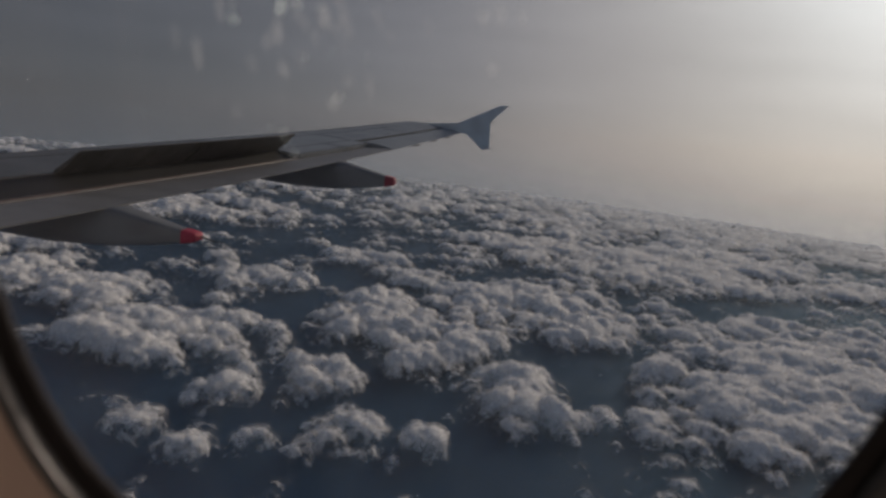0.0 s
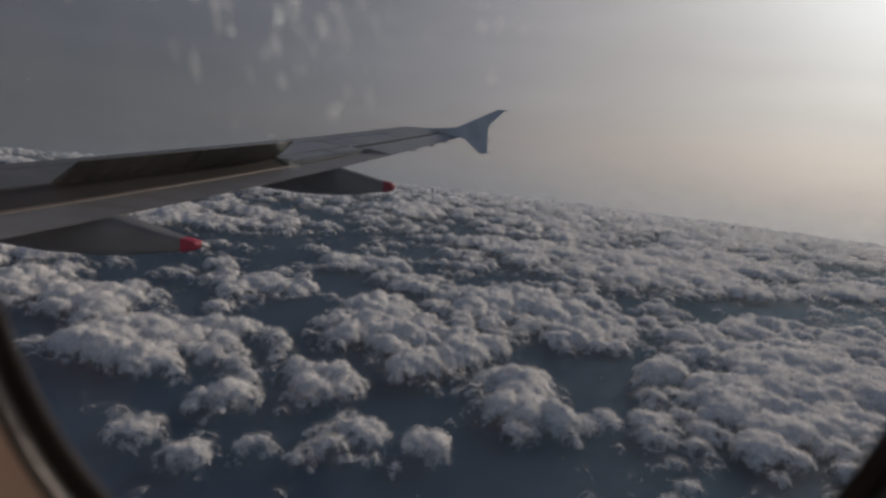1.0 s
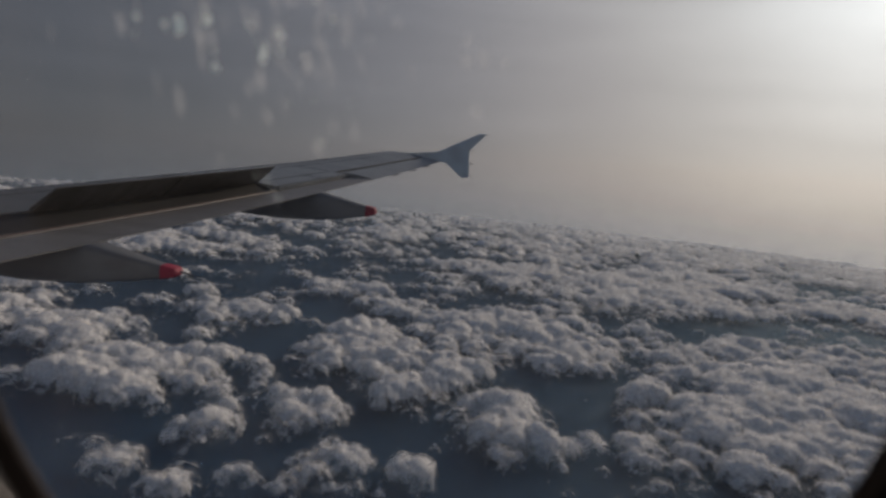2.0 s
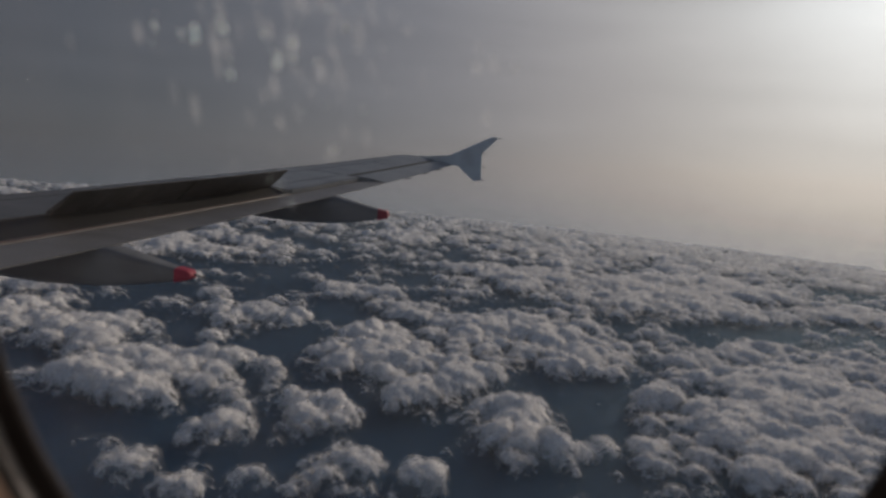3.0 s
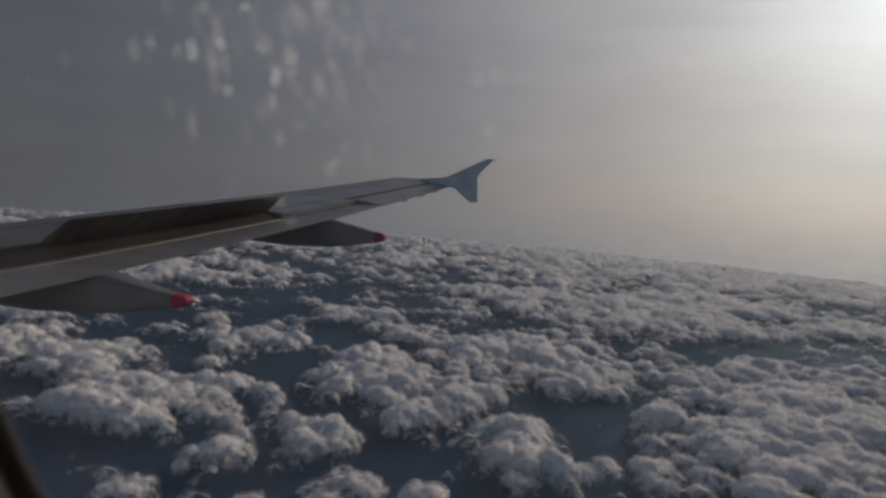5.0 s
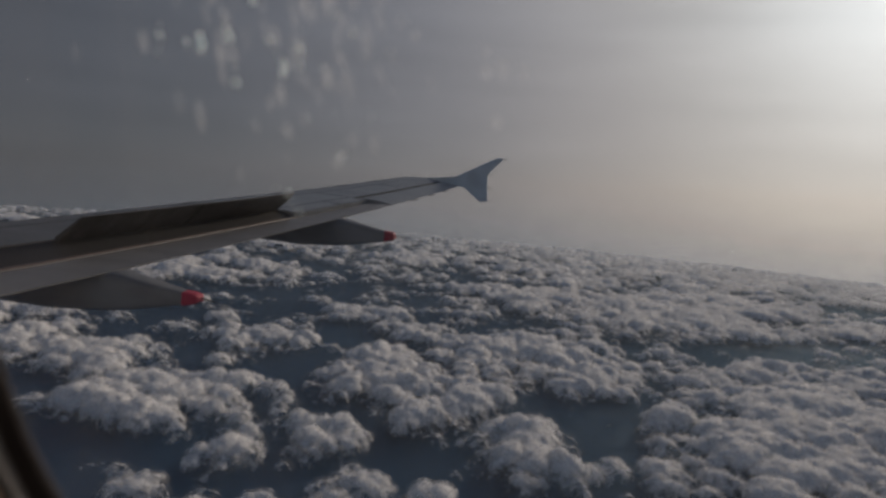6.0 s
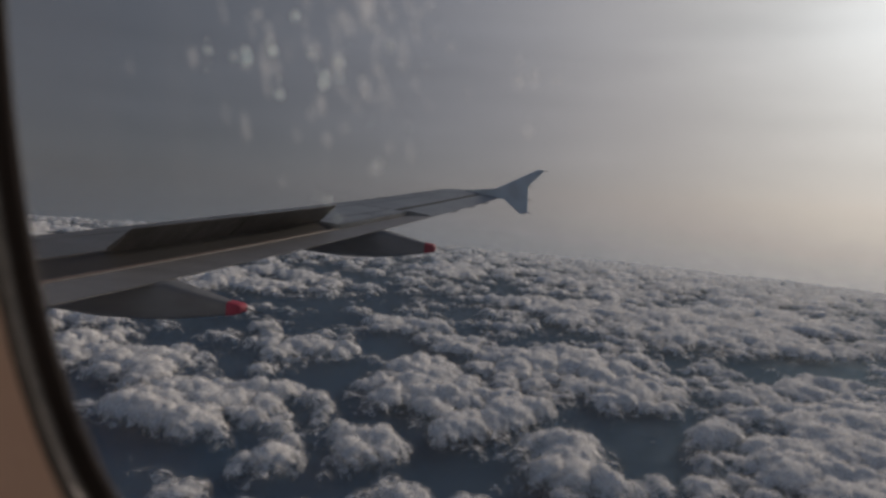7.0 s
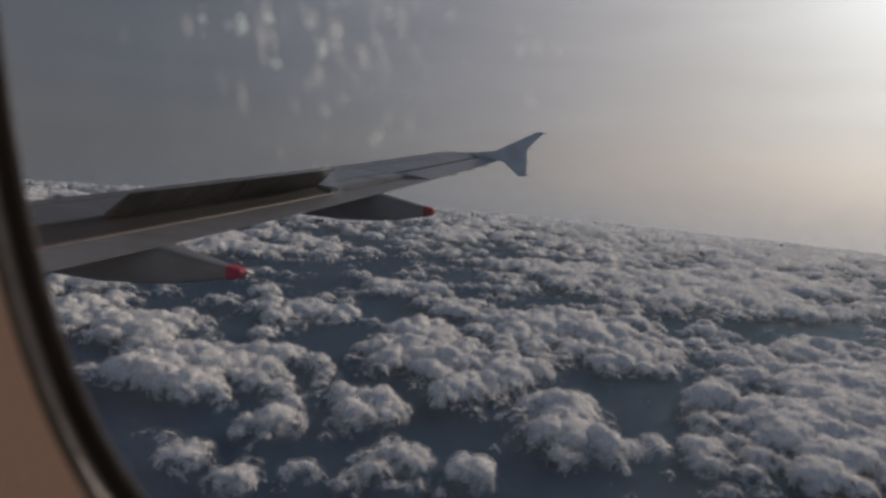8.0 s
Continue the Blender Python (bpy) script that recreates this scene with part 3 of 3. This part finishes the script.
seam(SPOILER_OUT + 0.02, 0.345, AILERON_IN, 0.345)
seam(SPOILER_OUT + 0.02, 0.215, AILERON_IN, 0.215, 0.02)
seam(AILERON_IN, 0.312, 15.25, 0.312, 0.03)
seam(11.35, 0.21, 11.35, 0.345)
seam(4.0, 0.80, 15.2, 0.80)
seam(4.0, 0.62, 14.6, 0.62, 0.008)
for y in (8.3, 10.2, 11.9, 13.5, 14.6):
    seam(y, 0.80, y, 0.97)
for y in (9.2, 12.1, 13.9):
    seam(y, 0.36, y, 0.62, 0.008)

# dark strip over the gap between the two raised panels, shade in its colour
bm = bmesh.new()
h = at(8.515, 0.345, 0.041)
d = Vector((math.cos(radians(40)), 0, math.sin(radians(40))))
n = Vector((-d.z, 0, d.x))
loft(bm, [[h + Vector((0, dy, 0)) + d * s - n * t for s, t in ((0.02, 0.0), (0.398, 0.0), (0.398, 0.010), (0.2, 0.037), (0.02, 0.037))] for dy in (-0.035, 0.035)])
part("panel_joint", bm, WELL_SHADE, wing, smooth=False)


# ---- the cabin window ----
WIN_X, WIN_Z, WIN_A, WIN_B, WIN_N, DEPTH = -0.0377, 0.0759, 0.1106, 0.2316, 3.06, 0.03


def oval(da, db, y, n=96):
    """Rounded outline of the window, grown by da sideways and db up and down."""
    ring = []
    for k in range(n):
        a = 2 * math.pi * k / n
        c, s = math.cos(a), math.sin(a)
        ring.append(Vector((WIN_X + (WIN_A + da) * math.copysign(abs(c) ** (2 / WIN_N), c), y + DEPTH,
                            WIN_Z + (WIN_B + db) * math.copysign(abs(s) ** (2 / WIN_N), s))))
    return ring


def box_ring(x0, x1, z0, z1, y, n=96):
    """The outline's points pushed out onto a rectangle."""
    ring = []
    for p in oval(0, 0, y, n):
        dx, dz = p.x - WIN_X, p.z - WIN_Z
        t = min(((x1 if dx > 0 else x0) - WIN_X) / dx if abs(dx) > 1e-9 else 1e9, ((z1 if dz > 0 else z0) - WIN_Z) / dz if abs(dz) > 1e-9 else 1e9)
        ring.append(Vector((WIN_X + dx * t, y + DEPTH, WIN_Z + dz * t)))
    return ring


def window():
    win = tagged(new("window_1"), "rounded airliner cabin window with dark rubber rim", "window", kind="structure")
    bm = bmesh.new()
    loft(bm, [oval(0.001, 0.001, 0.182), oval(0, 0, 0.1803), oval(0.0006, 0.0006, 0.1793), oval(0.0042, 0.005, 0.1785), oval(0.010, 0.012, 0.179), oval(0.02, 0.03, 0.20)],
         caps=False)
    part("window_rim", bm, RUBBER, win, "black rubber rim round the pane")
    bm = bmesh.new()
    loft(bm, [[c for c in oval(0.0064 + 0.0021 * math.cos(a), 0.0074 + 0.0023 * math.cos(a), 0.1776 + 0.0021 * math.sin(a))] for a in np.linspace(0, 2 * math.pi, 13)],
         caps=False)
    part("seal_tube", bm, TUBE, win, "glossy grey seal tube")
    bm = bmesh.new()
    loft(bm, [oval(0.075, 0.075, 0.2205), oval(0.075, 0.075, 0.2245)])
    outer = part("pane", bm, PANE, win, "frosted clear outer window pane", smooth=False)
    outer.visible_shadow = False
    return win


def pane_material():
    m = bpy.data.materials.new("pane")
    m.use_nodes = True
    nt = m.node_tree
    nt.nodes.clear()
    out = nt.nodes.new("ShaderNodeOutputMaterial")
    clear, gloss, mix = nt.nodes.new("ShaderNodeBsdfTransparent"), nt.nodes.new("ShaderNodeBsdfGlossy"), nt.nodes.new("ShaderNodeMixShader")
    gloss.inputs["Roughness"].default_value = 0.02
    mix.inputs[0].default_value = 0.01
    nt.links.new(clear.outputs[0], mix.inputs[1])
    nt.links.new(gloss.outputs[0], mix.inputs[2])
    # smears and fine scratches scatter a little of the sun's light
    smear, blend, beam, both = (nt.nodes.new(n) for n in ("ShaderNodeBsdfTranslucent", "ShaderNodeMixShader", "ShaderNodeBsdfRefraction", "ShaderNodeMixShader"))
    beam.inputs["Roughness"].default_value, beam.inputs["IOR"].default_value = 0.55, 1.001
    both.inputs[0].default_value = 0.7
    nt.links.new(smear.outputs[0], both.inputs[1])
    nt.links.new(beam.outputs[0], both.inputs[2])
    smear.inputs["Color"].default_value = (0.8, 0.8, 0.8, 1)
    co, mp, nz, mr = (nt.nodes.new(n) for n in ("ShaderNodeTexCoord", "ShaderNodeMapping", "ShaderNodeTexNoise", "ShaderNodeMapRange"))
    mp.inputs["Scale"].default_value, mp.inputs["Rotation"].default_value = (60, 60, 9), (0, radians(8), 0)
    nz.inputs["Scale"].default_value, nz.inputs["Detail"].default_value = 1.0, 5
    mr.inputs["From Min"].default_value, mr.inputs["From Max"].default_value = 0.35, 0.75
    mr.inputs["To Min"].default_value, mr.inputs["To Max"].default_value = 0.014, 0.034
    nt.links.new(co.outputs["Object"], mp.inputs[0])
    nt.links.new(mp.outputs[0], nz.inputs["Vector"])
    nt.links.new(nz.outputs["Fac"], mr.inputs["Value"])
    nt.links.new(mr.outputs[0], blend.inputs[0])
    nt.links.new(mix.outputs[0], blend.inputs[1])
    nt.links.new(both.outputs[0], blend.inputs[2])
    nt.links.new(blend.outputs[0], out.inputs[0])
    return m


PANE = pane_material()
window()

# liner: slopes from the window's rim to the side wall
X0, X1, Z0, Z1 = -2.2, 2.2, -1.25, 1.15
bm = bmesh.new()
loft(bm, [oval(0.0085, 0.0135, 0.1815), oval(0.0058, 0.0112, 0.1775), oval(0.0062, 0.0118, 0.1762), oval(0.0078, 0.0135, 0.1755), oval(0.022, 0.03, 0.167), oval(0.045, 0.055, 0.157), oval(0.075, 0.09, 0.150),
          oval(0.11, 0.13, 0.146), box_ring(X0, X1, Z0, Z1, 0.12)],
     caps=False)
tagged(part("wall_starboard", bm, LINER), "beige moulded cabin side wall round the window", "wall", kind="structure")


def slab(name, lo, hi, mat, label, category):
    bm = bmesh.new()
    bmesh.ops.create_cube(bm, size=1)
    for v in bm.verts:
        v.co = [l + (h - l) * (c + 0.5) for l, h, c in zip(lo, hi, v.co)]
    return tagged(part(name, bm, mat, smooth=False), label, category, kind="structure")


PORT = -3.1
slab("floor", (X0, PORT, Z0 - 0.1), (X1, 0.18, Z0), CARPET, "dark blue cabin carpet", "floor")
slab("ceiling", (X0, PORT, Z1), (X1, 0.21, Z1 + 0.1), CABIN, "plain beige cabin ceiling", "ceiling")
slab("wall_front", (X0 - 0.1, PORT, Z0), (X0, 0.15, Z1), CABIN, "plain beige cabin partition", "wall")
slab("wall_rear", (X1, PORT, Z0), (X1 + 0.1, 0.15, Z1), CABIN, "plain beige cabin partition", "wall")
# port side wall, with its windows as openings
slab("wall_port", (X0, PORT - 0.1, Z0), (X1, PORT, -0.25), CABIN, "plain beige cabin side wall", "wall")
slab("wall_port", (X0, PORT - 0.1, 0.25), (X1, PORT, Z1), CABIN, "plain beige cabin side wall", "wall")
edges = [X0, -1.6, -1.3, -0.8, -0.5, 0.0, 0.3, 0.8, 1.1, 1.6, X1]
for a, b in zip(edges[::2], edges[1::2]):
    slab("wall_port", (a, PORT - 0.1, -0.25), (b, PORT, 0.25), CABIN, "plain beige cabin side wall", "wall")
# outer skin of the fuselage, to which the wing is joined
bm = bmesh.new()
loft(bm, [oval(0.08, 0.08, 0.195), oval(0.085, 0.085, 0.222), oval(0.15, 0.16, 0.25), box_ring(-11, 3.0, -2.4, 1.6, 0.25), box_ring(-11, 3.0, -2.4, 1.6, 0.195)], caps=False)
tagged(part("fuselage_skin", bm, SKIN), "white painted outer fuselage skin", "fuselage", kind="structure")

# warm strip light in the cabin ceiling
lamp = new("ceiling_light", bpy.data.lights.new("ceiling_light", "AREA"))
lamp.data.shape, lamp.data.size, lamp.data.size_y, lamp.data.energy, lamp.data.color = "RECTANGLE", 1.2, 0.2, 10.0, (1.0, 0.80, 0.68)
lamp.matrix_world = look((1.5, -1.0, Z1 - 0.08), (-0.2, 0.1, 0))


# ---- frost crystals on the pane's outer face ----
def frost_material():
    m = bpy.data.materials.new("frost")
    m.use_nodes = True
    nt = m.node_tree
    nt.nodes.clear()
    out, veil = nt.nodes.new("ShaderNodeOutputMaterial"), nt.nodes.new("ShaderNodeBsdfTranslucent")
    veil.inputs["Color"].default_value = (0.90, 0.95, 0.97, 1)
    nt.links.new(veil.outputs[0], out.inputs[0])
    return m


FROST = [(-0.1216, -0.0134, 1.5), (-0.1225, -0.0174, 0.7), (-0.1138, -0.0153, 1.2), (-0.1103, -0.0152, 3.2), (-0.1021, -0.0134, 2.0), (-0.1028, -0.0108, 0.8), (-0.0996, -0.0254, 2.0), (-0.1007, -0.0217, 0.9),
         (-0.0957, -0.0045, 1.8), (-0.0904, -0.0148, 1.4), (-0.0887, -0.0174, 0.8), (-0.0865, -0.0205, 2.4), (-0.0829, -0.0163, 1.8), (-0.0823, -0.0204, 1.4), (-0.0679, -0.0125, 1.4), (-0.0765, -0.0242, 0.5),
         (-0.0757, -0.0198, 0.6), (-0.0809, -0.0113, 0.5), (-0.058, -0.0155, 0.6), (-0.0655, -0.0168, 0.5), (-0.0697, -0.0438, 1.1), (-0.0843, -0.054, 0.8), (-0.0833, -0.0571, 0.8), (-0.0875, -0.0526, 0.6),
         (-0.0808, -0.0595, 0.7), (-0.0734, -0.0067, 0.6), (-0.0539, -0.0078, 0.5), (-0.079, -0.034, 0.5), (-0.0728, -0.0322, 0.4), (-0.0625, -0.0324, 0.5)]
bm = bmesh.new()
draw = random.Random(3)
for fx, fz, size in FROST:
    for k in range(int(2 + 2 * size)):
        s = 0.0003 * size ** 0.75 * draw.uniform(0.6, 1.5)
        m = Matrix.Translation((fx + draw.gauss(0, 0.0004), 0.2550, fz + draw.gauss(0, 0.0008))) @ pose(0, 0, 0, 0, -14, 0) @ Matrix.Diagonal((s, 0.0003, s * draw.uniform(0.9, 1.9), 1))
        bmesh.ops.create_icosphere(bm, subdivisions=1, radius=1, matrix=m)
frost = part("frost_crystals", bm, frost_material())
tagged(frost, "tiny pale frost crystals on the window pane", "frost", kind="stuff")

# thin films of ice round the crystals, drawn out by the airflow
def film_material():
    m = bpy.data.materials.new("ice_film")
    m.use_nodes = True
    nt = m.node_tree
    nt.nodes.clear()
    out, veil, clear, mix = (nt.nodes.new(n) for n in ("ShaderNodeOutputMaterial", "ShaderNodeBsdfTranslucent", "ShaderNodeBsdfTransparent", "ShaderNodeMixShader"))
    veil.inputs["Color"].default_value = (0.8, 0.83, 0.87, 1)
    info, mr = nt.nodes.new("ShaderNodeNewGeometry"), nt.nodes.new("ShaderNodeMapRange")
    mr.inputs["To Min"].default_value, mr.inputs["To Max"].default_value = 0.02, 0.14
    nt.links.new(info.outputs["Random Per Island"], mr.inputs["Value"])
    nt.links.new(mr.outputs[0], mix.inputs[0])
    nt.links.new(clear.outputs[0], mix.inputs[1])
    nt.links.new(veil.outputs[0], mix.inputs[2])
    nt.links.new(mix.outputs[0], out.inputs[0])
    return m


bm = bmesh.new()
for k in range(110):
    fx, fz = draw.gauss(-0.078, 0.024), draw.gauss(-0.008, 0.016)
    m = Matrix.Translation((fx, 0.2556, fz)) @ pose(0, 0, 0, 0, draw.gauss(-14, 4), 0) @ Matrix.Diagonal((draw.uniform(0.0005, 0.0014), 0.0003, draw.uniform(0.0012, 0.0045), 1))
    bmesh.ops.create_icosphere(bm, subdivisions=2, radius=1, matrix=m)
film = part("ice_film", bm, film_material())
tagged(film, "faint streaks of ice on the window pane", "frost", kind="stuff")
